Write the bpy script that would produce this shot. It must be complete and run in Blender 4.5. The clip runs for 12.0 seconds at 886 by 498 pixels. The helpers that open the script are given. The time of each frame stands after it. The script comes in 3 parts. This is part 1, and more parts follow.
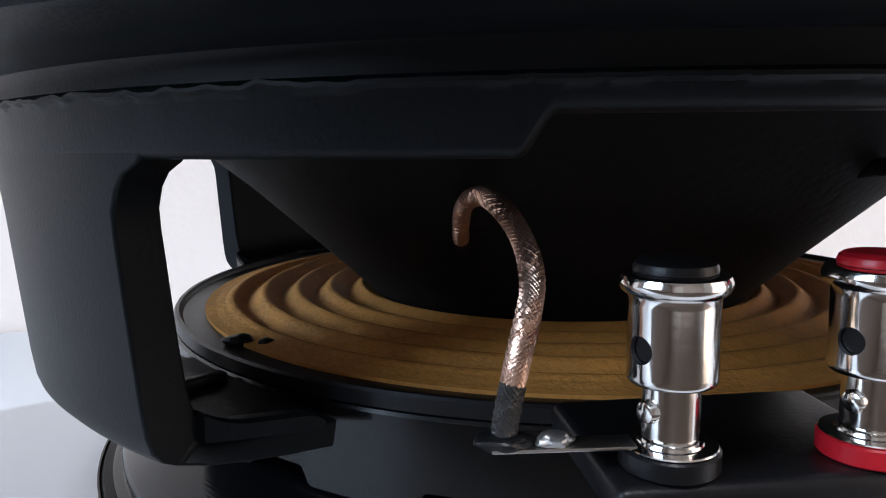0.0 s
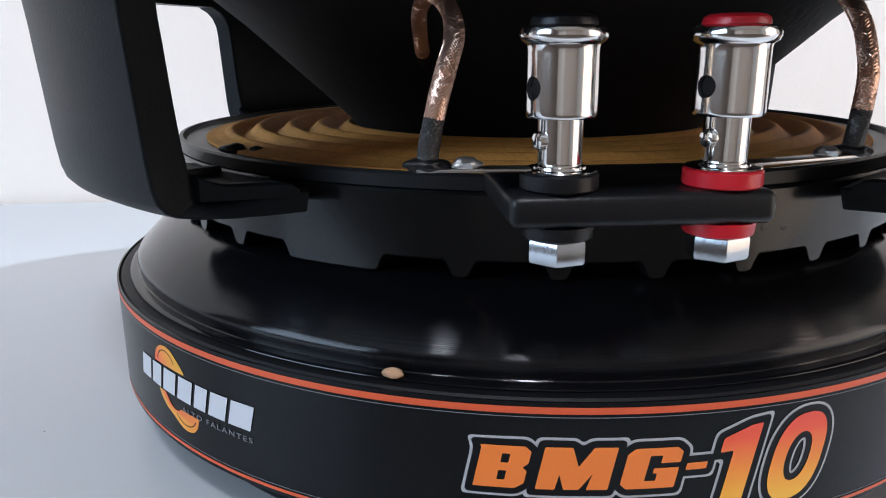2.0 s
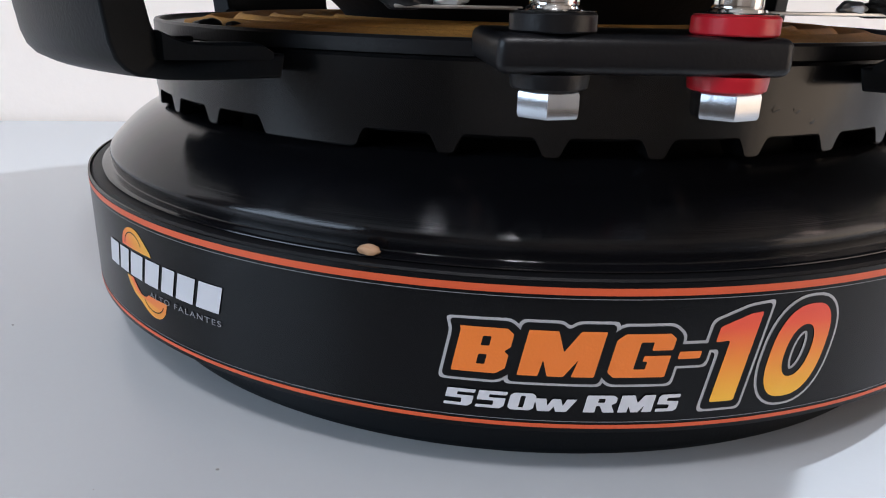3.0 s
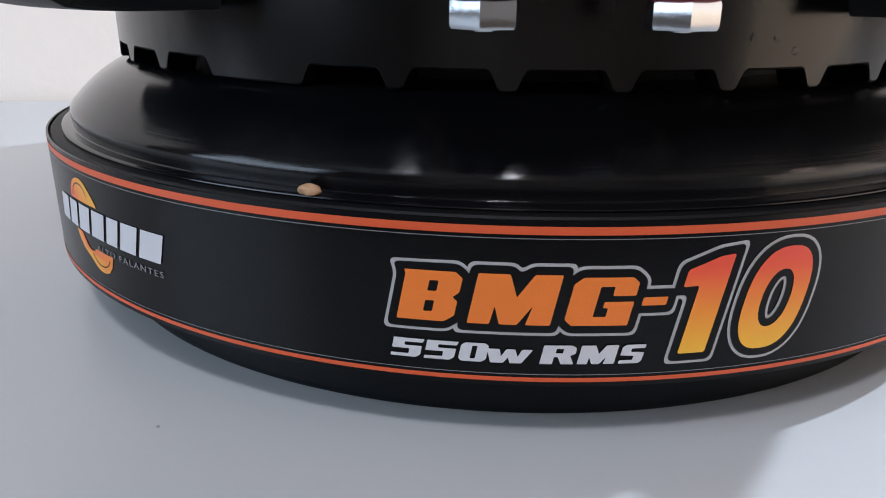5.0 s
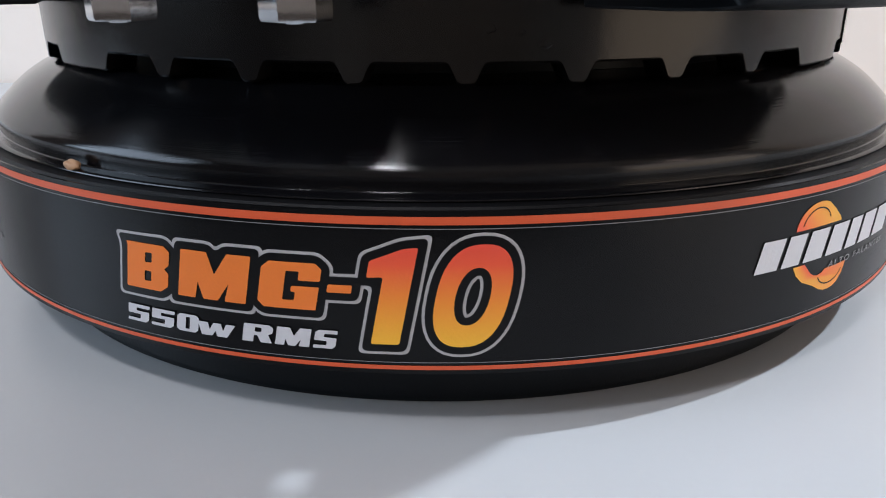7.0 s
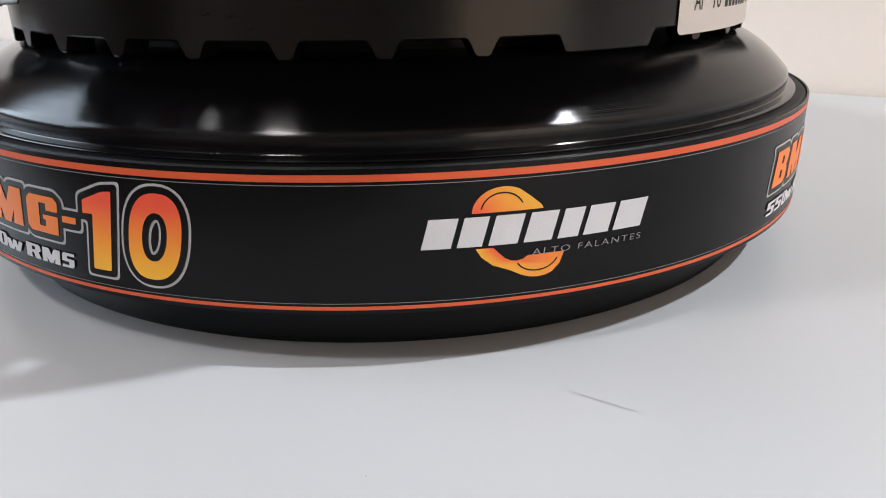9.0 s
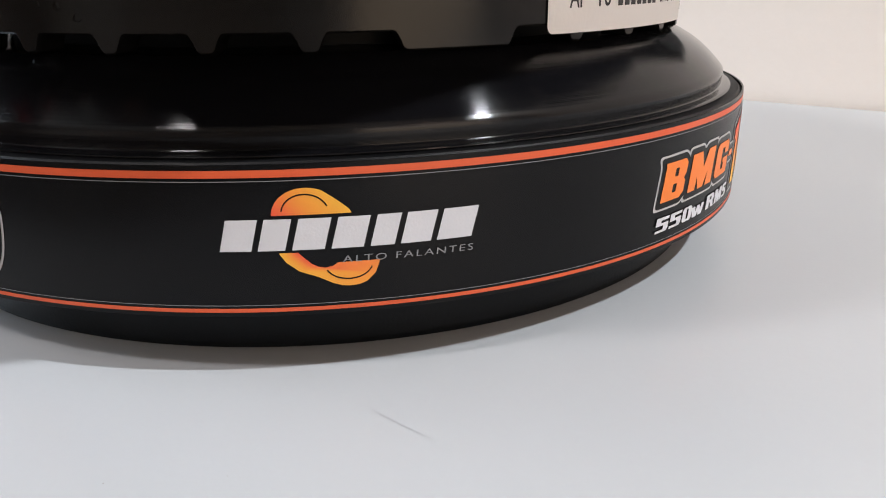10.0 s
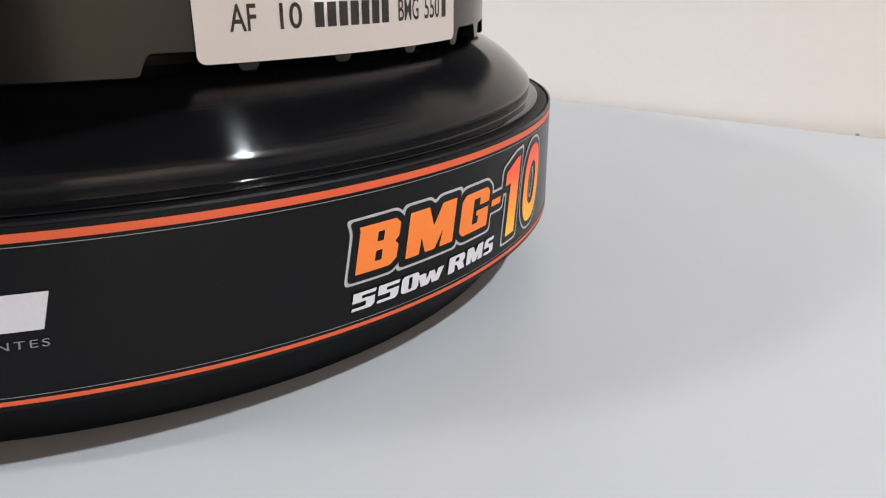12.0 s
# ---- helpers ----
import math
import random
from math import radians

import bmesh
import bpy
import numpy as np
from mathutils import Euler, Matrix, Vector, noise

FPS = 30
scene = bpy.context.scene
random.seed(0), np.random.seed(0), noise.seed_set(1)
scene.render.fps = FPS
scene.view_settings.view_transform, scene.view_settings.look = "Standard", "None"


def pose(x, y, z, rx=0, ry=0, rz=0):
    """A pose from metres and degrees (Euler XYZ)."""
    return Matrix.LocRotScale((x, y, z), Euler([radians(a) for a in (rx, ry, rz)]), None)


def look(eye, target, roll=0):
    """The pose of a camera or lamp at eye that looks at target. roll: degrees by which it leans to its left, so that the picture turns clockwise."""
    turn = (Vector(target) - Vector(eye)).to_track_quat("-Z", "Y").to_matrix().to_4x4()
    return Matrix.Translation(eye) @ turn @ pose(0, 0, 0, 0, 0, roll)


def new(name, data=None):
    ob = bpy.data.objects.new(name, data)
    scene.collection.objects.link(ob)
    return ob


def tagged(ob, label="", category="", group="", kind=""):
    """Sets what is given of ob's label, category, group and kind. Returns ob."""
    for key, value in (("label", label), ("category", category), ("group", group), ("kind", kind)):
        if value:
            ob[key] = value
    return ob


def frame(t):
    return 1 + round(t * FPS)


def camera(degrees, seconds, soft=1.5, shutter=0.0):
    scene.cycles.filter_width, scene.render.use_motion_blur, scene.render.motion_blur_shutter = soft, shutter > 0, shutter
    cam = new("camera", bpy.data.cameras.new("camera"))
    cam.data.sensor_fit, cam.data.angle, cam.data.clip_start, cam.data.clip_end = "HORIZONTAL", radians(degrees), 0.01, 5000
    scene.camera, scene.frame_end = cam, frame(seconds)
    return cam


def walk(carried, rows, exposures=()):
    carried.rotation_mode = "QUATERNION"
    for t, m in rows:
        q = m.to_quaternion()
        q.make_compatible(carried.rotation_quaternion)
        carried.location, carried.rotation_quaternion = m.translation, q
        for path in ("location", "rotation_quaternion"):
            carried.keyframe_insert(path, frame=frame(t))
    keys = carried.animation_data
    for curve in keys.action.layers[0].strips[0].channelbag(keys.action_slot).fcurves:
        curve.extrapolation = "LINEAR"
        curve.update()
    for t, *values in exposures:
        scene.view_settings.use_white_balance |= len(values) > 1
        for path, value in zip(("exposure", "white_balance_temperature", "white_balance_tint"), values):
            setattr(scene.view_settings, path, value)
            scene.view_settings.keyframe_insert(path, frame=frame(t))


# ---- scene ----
U, TOP = 0.100, 0.75          # magnet radius and height of the label's base line, in metres
TABLE = TOP - 0.015 * U       # height of the table's top
cam = camera(61.92, 12.0, soft=1.05, shutter=0.1)
# seconds, then x, y, z in magnet radii from the loudspeaker's axis, yaw, pitch, roll
ROWS = [
    (0.0, -0.4483, -1.6748, 1.1261, -6.42, -8.38, 0.64),
    (0.5, -0.4357, -1.7302, 1.1061, -6.19, -8.46, 0.40),
    (1.0, -0.4185, -1.8418, 1.1001, -5.12, -9.27, 0.57),
    (1.5, -0.3942, -1.8944, 1.0424, -4.47, -12.72, 0.23),
    (2.0, -0.3784, -1.8990, 0.9802, -5.06, -15.17, 0.33),
    (2.5, -0.3710, -1.8914, 0.9140, -4.59, -15.95, -0.48),
    (3.0, -0.3484, -1.8573, 0.8516, -4.57, -18.90, -1.21),
    (3.2, -0.3418, -1.8586, 0.8321, -4.50, -18.83, -1.20),
    (4.8, -0.2780, -1.8284, 0.7682, -3.33, -19.51, -0.53),
    (5.0, -0.2464, -1.8185, 0.7665, -3.01, -19.52, -0.49),
    (5.5, -0.1141, -1.8265, 0.7747, 0.54, -20.13, -0.32),
    (6.0, 0.0005, -1.8283, 0.7729, 3.24, -19.64, -0.09),
    (6.5, 0.1763, -1.8319, 0.7680, 7.79, -19.59, -0.12),
    (7.0, 0.3503, -1.8096, 0.7674, 10.96, -19.99, 0.16),
    (7.5, 0.5632, -1.8279, 0.7576, 15.36, -19.71, 0.50),
    (7.7, 0.6648, -1.7932, 0.7558, 17.76, -20.86, 0.78),
    (9.3, 1.1964, -1.6033, 0.7766, 32.13, -20.53, 0.80),
    (9.5, 1.2541, -1.5544, 0.7561, 33.36, -18.68, 0.55),
    (10.0, 1.4104, -1.3854, 0.7399, 36.93, -20.27, 0.71),
    (10.5, 1.5092, -1.2791, 0.7587, 39.25, -20.81, 0.17),
    (11.0, 1.5947, -1.0997, 0.7527, 37.91, -20.56, -0.13),
    (11.5, 1.6530, -0.9620, 0.7556, 40.17, -21.21, 0.23),
    (12.0, 1.6442, -0.8696, 0.7680, 37.81, -20.90, -0.02),
]
EXPOSURES = [(0.0, 0.2, 5900, 13), (1.0, 0.2, 5900, 13), (2.0, 0.2, 5850, 11), (3.0, 0.13, 6150, 13), (5.0, 0.0, 6150, 13), (6.5, -0.05, 6050, 12), (7.5, 0.02, 6400, 13), (9.5, 0.02, 6650, 13), (12.0, -0.04, 6500, 12)]
WINDOW_W, WALL_W, PANEL_W, SMALL_W, EAST_W, EAST_FILL_W = 25.0, 8.5, 18.0, 2.5, 2.0, 19.0


def place(x, y, z):
    return (U * x, U * y, TOP + U * (z - 0.2))


walk(cam, [(t, pose(*place(x, y, z), 90 + pitch, roll, yaw)) for t, x, y, z, yaw, pitch, roll in ROWS], EXPOSURES)

# ---- world and lights ----
world = bpy.data.worlds.new("sky")
scene.world = world
world.use_nodes = True
sky = world.node_tree.nodes.new("ShaderNodeTexSky")
sky.sky_type, sky.sun_disc, sky.sun_elevation, sky.sun_rotation = "NISHITA", False, radians(40), radians(200)
world.node_tree.links.new(sky.outputs[0], world.node_tree.nodes["Background"].inputs[0])
world.node_tree.nodes["Background"].inputs[1].default_value = 0.1


def area(name, m, sx, sy, watts, colour):
    lamp = bpy.data.lights.new(name, "AREA")
    lamp.shape, lamp.size, lamp.size_y, lamp.energy, lamp.color = "RECTANGLE", sx, sy, watts, colour
    ob = new(name, lamp)
    ob.matrix_world = m
    return ob


area("window_daylight", look((-1.78, -0.9, 1.55), (0, -0.9, 1.55)), 1.3, 1.15, WINDOW_W, (0.72, 0.87, 1.0))
WALL_AT, PANEL_AT, SMALL_AT, EAST_AT = (1.05, 0.155, 2.11), (-0.16, -1.20, 2.54), (-0.78, -0.95, 2.55), (2.14, -0.72, 2.20)
area("wall_lamp_glow", look(WALL_AT, (0, 0, TOP)), 0.035, 0.035, WALL_W, (0.88, 0.95, 1.0)).data.spread = radians(110)
area("panel_lamp_glow", look(PANEL_AT, (-0.16, -1.20, 0)), 0.19, 0.19, PANEL_W, (1.0, 0.985, 0.985))
area("small_lamp_glow", look(SMALL_AT, (-0.78, -0.95, 0)), 0.12, 0.12, SMALL_W, (0.95, 0.97, 1.0))
area("east_lamp_glow", look(EAST_AT, (0, 0, 1.2)), 0.26, 0.26, EAST_W, (1.0, 0.74, 0.62))
# Warm fill added to light the ring, sticker and wall; no doorway is known.
area("east_warm_fill", look((2.27, -0.95, 1.02), (0, -0.95, 1.02)), 1.56, 1.98, EAST_FILL_W, (1.0, 0.77, 0.56))


# ---- materials ----
def material(name, colour, rough=0.5, metal=0.0, vary=0.15, grain=(400, 0.1), big=12, coat=0.0, ior=1.5, rough_vary=0.15, gloss=0.5):
    """A painted, plastic or metal surface: colour mottled at two scales, a fine relief, uneven gloss."""
    m = bpy.data.materials.new(name)
    m.use_nodes = True
    n, l = m.node_tree.nodes, m.node_tree.links
    b = n["Principled BSDF"]
    tc = n.new("ShaderNodeTexCoord")
    big_n, fine = n.new("ShaderNodeTexNoise"), n.new("ShaderNodeTexNoise")
    big_n.inputs["Scale"].default_value, big_n.inputs["Detail"].default_value = big, 6
    fine.inputs["Scale"].default_value, fine.inputs["Detail"].default_value = grain[0], 3
    l.new(tc.outputs["Object"], big_n.inputs["Vector"])
    l.new(tc.outputs["Object"], fine.inputs["Vector"])
    mix = n.new("ShaderNodeMix")
    mix.data_type, mix.blend_type = "RGBA", "MIX"
    mix.inputs["A"].default_value = (*[c * (1 - vary) for c in colour], 1)
    mix.inputs["B"].default_value = (*[min(1, c * (1 + vary)) for c in colour], 1)
    add = n.new("ShaderNodeMath")
    add.operation = "MULTIPLY_ADD"
    l.new(fine.outputs["Fac"], add.inputs[0])
    add.inputs[1].default_value = 0.4
    l.new(big_n.outputs["Fac"], add.inputs[2])
    sub = n.new("ShaderNodeMath")
    sub.operation = "SUBTRACT"
    l.new(add.outputs[0], sub.inputs[0])
    sub.inputs[1].default_value = 0.2
    l.new(sub.outputs[0], mix.inputs["Factor"])
    l.new(mix.outputs["Result"], b.inputs["Base Color"])
    rm = n.new("ShaderNodeMapRange")
    rm.inputs["To Min"].default_value, rm.inputs["To Max"].default_value = rough * (1 - rough_vary), min(1, rough * (1 + rough_vary))
    l.new(big_n.outputs["Fac"], rm.inputs["Value"])
    l.new(rm.outputs["Result"], b.inputs["Roughness"])
    b.inputs["Metallic"].default_value, b.inputs["IOR"].default_value = metal, ior
    b.inputs["Specular IOR Level"].default_value = gloss
    if coat:
        b.inputs["Coat Weight"].default_value, b.inputs["Coat Roughness"].default_value = coat, 0.08
    bump = n.new("ShaderNodeBump")
    bump.inputs["Strength"].default_value, bump.inputs["Distance"].default_value = grain[1], 0.0004
    l.new(fine.outputs["Fac"], bump.inputs["Height"])
    l.new(bump.outputs["Normal"], b.inputs["Normal"])
    return m


def turned(m, rings, strength):
    """Adds the fine concentric grooves of a lathe to a material, round the object's z axis."""
    n, l = m.node_tree.nodes, m.node_tree.links
    tc, sep = n.new("ShaderNodeTexCoord"), n.new("ShaderNodeSeparateXYZ")
    l.new(tc.outputs["Object"], sep.inputs[0])
    wave = n.new("ShaderNodeTexNoise")
    wave.noise_dimensions = "1D"
    wave.inputs["Scale"].default_value, wave.inputs["Detail"].default_value = rings, 2
    l.new(sep.outputs["Z"], wave.inputs["W"])
    bump = n.new("ShaderNodeBump")
    bump.inputs["Strength"].default_value, bump.inputs["Distance"].default_value = strength, 0.0003
    l.new(wave.outputs["Fac"], bump.inputs["Height"])
    old = n["Principled BSDF"].inputs["Normal"].links[0].from_node
    l.new(old.outputs["Normal"], bump.inputs["Normal"])
    l.new(bump.outputs["Normal"], n["Principled BSDF"].inputs["Normal"])
    return m


def brushed_round(m, amount):
    """Stretches the gloss across the turning marks of a lathe, round the object's z axis."""
    n, l = m.node_tree.nodes, m.node_tree.links
    t = n.new("ShaderNodeTangent")
    t.direction_type, t.axis = "RADIAL", "Z"
    l.new(t.outputs[0], n["Principled BSDF"].inputs["Tangent"])
    n["Principled BSDF"].inputs["Anisotropic"].default_value = amount
    n["Principled BSDF"].inputs["Anisotropic Rotation"].default_value = 0.25
    return m


def graded(m, stops, lo, hi):
    """Prints a vertical colour blend between two heights above the table (in metres) over a material."""
    n, l = m.node_tree.nodes, m.node_tree.links
    tc, sep, mr, ramp = n.new("ShaderNodeTexCoord"), n.new("ShaderNodeSeparateXYZ"), n.new("ShaderNodeMapRange"), n.new("ShaderNodeValToRGB")
    l.new(tc.outputs["Object"], sep.inputs[0])
    l.new(sep.outputs["Z"], mr.inputs["Value"])
    mr.inputs["From Min"].default_value, mr.inputs["From Max"].default_value = lo, hi
    l.new(mr.outputs["Result"], ramp.inputs["Fac"])
    while len(ramp.color_ramp.elements) < len(stops):
        ramp.color_ramp.elements.new(0.5)
    for e, (at, c) in zip(ramp.color_ramp.elements, stops):
        e.position, e.color = at, (*c, 1)
    l.new(ramp.outputs["Color"], n["Principled BSDF"].inputs["Base Color"])
    return m


def girth_graded(m, stops):
    """Prints a colour blend along the girth of a print over a material."""
    n, l = m.node_tree.nodes, m.node_tree.links
    tc, sep, ramp = n.new("ShaderNodeTexCoord"), n.new("ShaderNodeSeparateXYZ"), n.new("ShaderNodeValToRGB")
    l.new(tc.outputs["UV"], sep.inputs[0])
    l.new(sep.outputs["X"], ramp.inputs["Fac"])
    while len(ramp.color_ramp.elements) < len(stops):
        ramp.color_ramp.elements.new(0.5)
    for e, (at, c) in zip(ramp.color_ramp.elements, stops):
        e.position, e.color = at, (*c, 1)
    l.new(ramp.outputs["Color"], n["Principled BSDF"].inputs["Base Color"])
    return m


M_TABLE = material("white_laminate", (0.456, 0.472, 0.489), 0.32, vary=0.025, grain=(900, 0.05), big=6)
M_WALL = material("painted_plaster", (0.96, 0.875, 0.80), 0.8, vary=0.03, grain=(260, 0.35), big=3)
M_ROOM = material("room_paint", (0.74, 0.71, 0.67), 0.85, vary=0.05, grain=(200, 0.3), big=3)
# Tones of unseen walls, chosen for what chrome and black parts reflect.
M_TAN = material("reflected_tan", (0.50, 0.44, 0.39), 0.8, vary=0.08, grain=(200, 0.3), big=3)
M_DARK = material("reflected_dark", (0.13, 0.105, 0.09), 0.7, vary=0.15, grain=(200, 0.3), big=3)
M_FLOOR = material("floor_tile", (0.08, 0.06, 0.045), 0.45, vary=0.12, grain=(120, 0.2), big=5)
M_RING = material("satin_black_ring", (0.0050, 0.0048, 0.0050), 0.21, vary=0.25, grain=(700, 0.03), big=40, gloss=0.32, rough_vary=0.25)
M_CAST = material("black_powder_coat", (0.0055, 0.0070, 0.0088), 0.40, vary=0.25, grain=(1800, 0.12), big=40, gloss=0.15)
M_PLATE = brushed_round(turned(material("gloss_black_steel", (0.004, 0.004, 0.005), 0.12, vary=0.3, grain=(700, 0.0005), big=25, gloss=0.30, rough_vary=0.1), 6500, 0.08), 1.0)
M_FERRITE = material("ferrite", (0.006, 0.006, 0.007), 0.5, vary=0.25, grain=(1200, 0.15), big=40, gloss=0.2)
M_LABEL = material("black_vinyl", (0.0040, 0.0041, 0.0047), 0.24, vary=0.15, grain=(2600, 0.02), big=30, gloss=0.17)
M_ORANGE = material("orange_print", (0.79, 0.19, 0.024), 0.42, vary=0.06, grain=(2600, 0.12), big=60)
M_LINE = material("red_orange_print", (0.62, 0.09, 0.026), 0.42, vary=0.06, grain=(2600, 0.12), big=60)
M_SILVER = material("silver_print", (0.40, 0.39, 0.40), 0.38, vary=0.1, grain=(2600, 0.12), big=60)
M_WHITE = material("white_print", (0.56, 0.56, 0.59), 0.45, vary=0.06, grain=(2600, 0.12), big=60)
M_GREY = material("grey_print", (0.20, 0.20, 0.21), 0.45, vary=0.06, grain=(2600, 0.12), big=60)
M_BLEND = graded(material("blended_print", (0.8, 0.3, 0.03), 0.42, vary=0.0, grain=(2600, 0.12)),
                 ((0.0, (0.88, 0.47, 0.03)), (0.45, (0.86, 0.26, 0.025)), (0.8, (0.82, 0.095, 0.035)), (1.0, (0.78, 0.07, 0.04))), U * 0.13, U * 0.268)
M_SWIRL = girth_graded(material("swirl_print", (0.8, 0.3, 0.03), 0.42, vary=0.0, grain=(2600, 0.12)), ((0.0, (0.78, 0.40, 0.035)), (0.5, (0.78, 0.27, 0.03)), (0.8, (0.76, 0.13, 0.035)), (1.0, (0.74, 0.08, 0.035))))
M_CHROME = material("chrome", (0.80, 0.785, 0.765), 0.13, metal=1.0, vary=0.05, grain=(600, 0.03), big=60)
M_ZINC = material("zinc", (0.47, 0.49, 0.52), 0.22, metal=1.0, vary=0.08, grain=(900, 0.08), big=90)
M_TIN = material("tinned_brass", (0.50, 0.49, 0.47), 0.30, metal=1.0, vary=0.12, grain=(900, 0.15), big=120)
M_COPPER = material("copper_strand", (0.74, 0.48, 0.36), 0.34, metal=1.0, vary=0.2, grain=(1500, 0.1), big=220)
M_CORE = material("strand_core", (0.30, 0.19, 0.14), 0.45, metal=0.7, vary=0.2, grain=(1500, 0.2), big=220)
M_DARK_STRAND = material("dark_strand", (0.05, 0.047, 0.045), 0.42, metal=0.4, vary=0.25, grain=(1500, 0.2), big=220)
M_SOLDER = material("solder", (0.42, 0.42, 0.42), 0.32, metal=0.9, vary=0.15, grain=(700, 0.3), big=150)
M_PLASTIC = material("black_plastic", (0.006, 0.006, 0.007), 0.36, vary=0.2, grain=(1500, 0.12), big=50, gloss=0.3)
M_RED = material("red_plastic", (0.50, 0.012, 0.022), 0.30, vary=0.08, grain=(900, 0.05), big=80)
M_SPIDER = material("resin_cloth", (0.55, 0.25, 0.05), 0.72, vary=0.55, grain=(900, 0.7), big=60)
M_CONE = material("black_paper", (0.0085, 0.008, 0.009), 0.75, vary=0.3, grain=(500, 0.5), big=40, gloss=0.2)
M_FOAM = material("black_cloth_edge", (0.008, 0.008, 0.008), 0.85, vary=0.2, grain=(900, 0.6), big=40)
M_PAPER = material("sticker_paper", (0.90, 0.87, 0.85), 0.55, vary=0.03, grain=(1200, 0.1), big=40)
M_INK = material("black_ink", (0.025, 0.022, 0.022), 0.5, vary=0.2, grain=(1500, 0.1), big=100)
M_GLUE = material("dried_glue", (0.46, 0.27, 0.15), 0.6, vary=0.25, grain=(500, 0.6), big=150)
M_SCRATCH = material("scratched_laminate", (0.452, 0.463, 0.481), 0.36, vary=0.05, grain=(900, 0.02), big=60)
M_DUST = material("dust", (0.42, 0.41, 0.40), 0.9, vary=0.3, grain=(900, 0.5), big=90)


# ---- mesh helpers; all lengths in magnet radii, heights from the table's top ----
def part(name, bm, mat, parent=None, label="", smooth=30):
    me = bpy.data.meshes.new(name)
    bmesh.ops.recalc_face_normals(bm, faces=bm.faces)
    bm.to_mesh(me)
    bm.free()
    me.materials.append(mat)
    if smooth:
        for f in me.polygons:
            f.use_smooth = True
        me.set_sharp_from_angle(angle=radians(smooth))
    ob = new(name, me)
    ob.parent = parent
    return tagged(ob, label) if label else ob


def ring_mesh(thetas, section, closed=True):
    """A body swept round the z axis: section(theta) gives its closed outline in r, z."""
    bm = bmesh.new()
    cols = [[bm.verts.new((U * r * math.cos(a), U * r * math.sin(a), U * z)) for r, z in section(math.degrees(a))] for a in (radians(t) for t in thetas)]
    k = len(cols[0])
    for i in range(len(cols) if closed else len(cols) - 1):
        a, b = cols[i], cols[(i + 1) % len(cols)]
        for j in range(k):
            bm.faces.new((a[j], a[(j + 1) % k], b[(j + 1) % k], b[j]))
    if not closed:
        bm.faces.new(cols[0])
        bm.faces.new(cols[-1][::-1])
    return bm


def held(profile, closed):
    """Adds points near both ends of long straight runs, so that flat faces shade flat."""
    out, n = [], len(profile)
    for i in range(n if closed else n - 1):
        (r0, z0), (r1, z1) = profile[i], profile[(i + 1) % n]
        out.append((r0, z0))
        if math.hypot(r1 - r0, z1 - z0) > 0.009:
            for k in (0.06, 0.94):
                out.append((r0 + (r1 - r0) * k, z0 + (z1 - z0) * k))
    return out if closed else out + [profile[-1]]


def lathe(profile, seg=180):
    return ring_mesh([360 * i / seg for i in range(seg)], lambda t: held(profile, True))


def turned_part(profile, x=0.0, y=0.0, seg=48):
    """A small turned body about a vertical axis at x, y; the profile starts and ends on the axis."""
    bm = bmesh.new()
    profile = held(profile, False)
    rings = [[bm.verts.new((U * (x + r * math.cos(2 * math.pi * i / seg)), U * (y + r * math.sin(2 * math.pi * i / seg)), U * z)) for i in range(seg)] for r, z in profile]
    for a, b in zip(rings, rings[1:]):
        for i in range(seg):
            bm.faces.new((a[i], a[(i + 1) % seg], b[(i + 1) % seg], b[i]))
    bm.faces.new(rings[0][::-1])
    bm.faces.new(rings[-1])
    return bm


def block(x0, x1, y0, y1, z0, z1, bevel=0.0, segments=3, scale=U):
    bm = bmesh.new()
    bmesh.ops.create_cube(bm, size=1)
    for v in bm.verts:
        v.co = (scale * ((x0 + x1) / 2 + v.co.x * (x1 - x0)), scale * ((y0 + y1) / 2 + v.co.y * (y1 - y0)), scale * ((z0 + z1) / 2 + v.co.z * (z1 - z0)))
    if bevel:
        bmesh.ops.bevel(bm, geom=bm.edges[:], offset=scale * bevel, segments=segments, profile=0.5, affect="EDGES")
    return bm


def sweep(points, radius, sides=10, bm=None, taper=None):
    """A tube along points (Vectors in metres)."""
    bm = bm or bmesh.new()
    rings, up = [], Vector((0.3, 0.9, 0.2))
    for i, c in enumerate(points):
        d = (points[min(i + 1, len(points) - 1)] - points[max(i - 1, 0)]).normalized()
        s = d.cross(up).normalized()
        u = s.cross(d)
        up = u
        q = radius * (taper(i / (len(points) - 1)) if taper else 1)
        rings.append([bm.verts.new(c + q * (math.cos(2 * math.pi * k / sides) * s + math.sin(2 * math.pi * k / sides) * u)) for k in range(sides)])
    for a, b in zip(rings, rings[1:]):
        for k in range(sides):
            bm.faces.new((a[k], a[(k + 1) % sides], b[(k + 1) % sides], b[k]))
    bm.faces.new(rings[0])
    bm.faces.new(rings[-1][::-1])
    return bm


def spline(knots, n):
    """A smooth curve through knots (in magnet radii, heights from the table), as Vectors in metres."""
    k = [Vector(q) for q in knots]
    k = [2 * k[0] - k[1], *k, 2 * k[-1] - k[-2]]
    out = []
    for i in range(1, len(k) - 2):
        for s in range(n):
            t = s / n
            a, b, c, d = k[i - 1:i + 3]
            out.append(U * 0.5 * (2 * b + (c - a) * t + (2 * a - 5 * b + 4 * c - d) * t * t + (3 * b - a - 3 * c + d) * t ** 3))
    return out + [U * k[-2]]


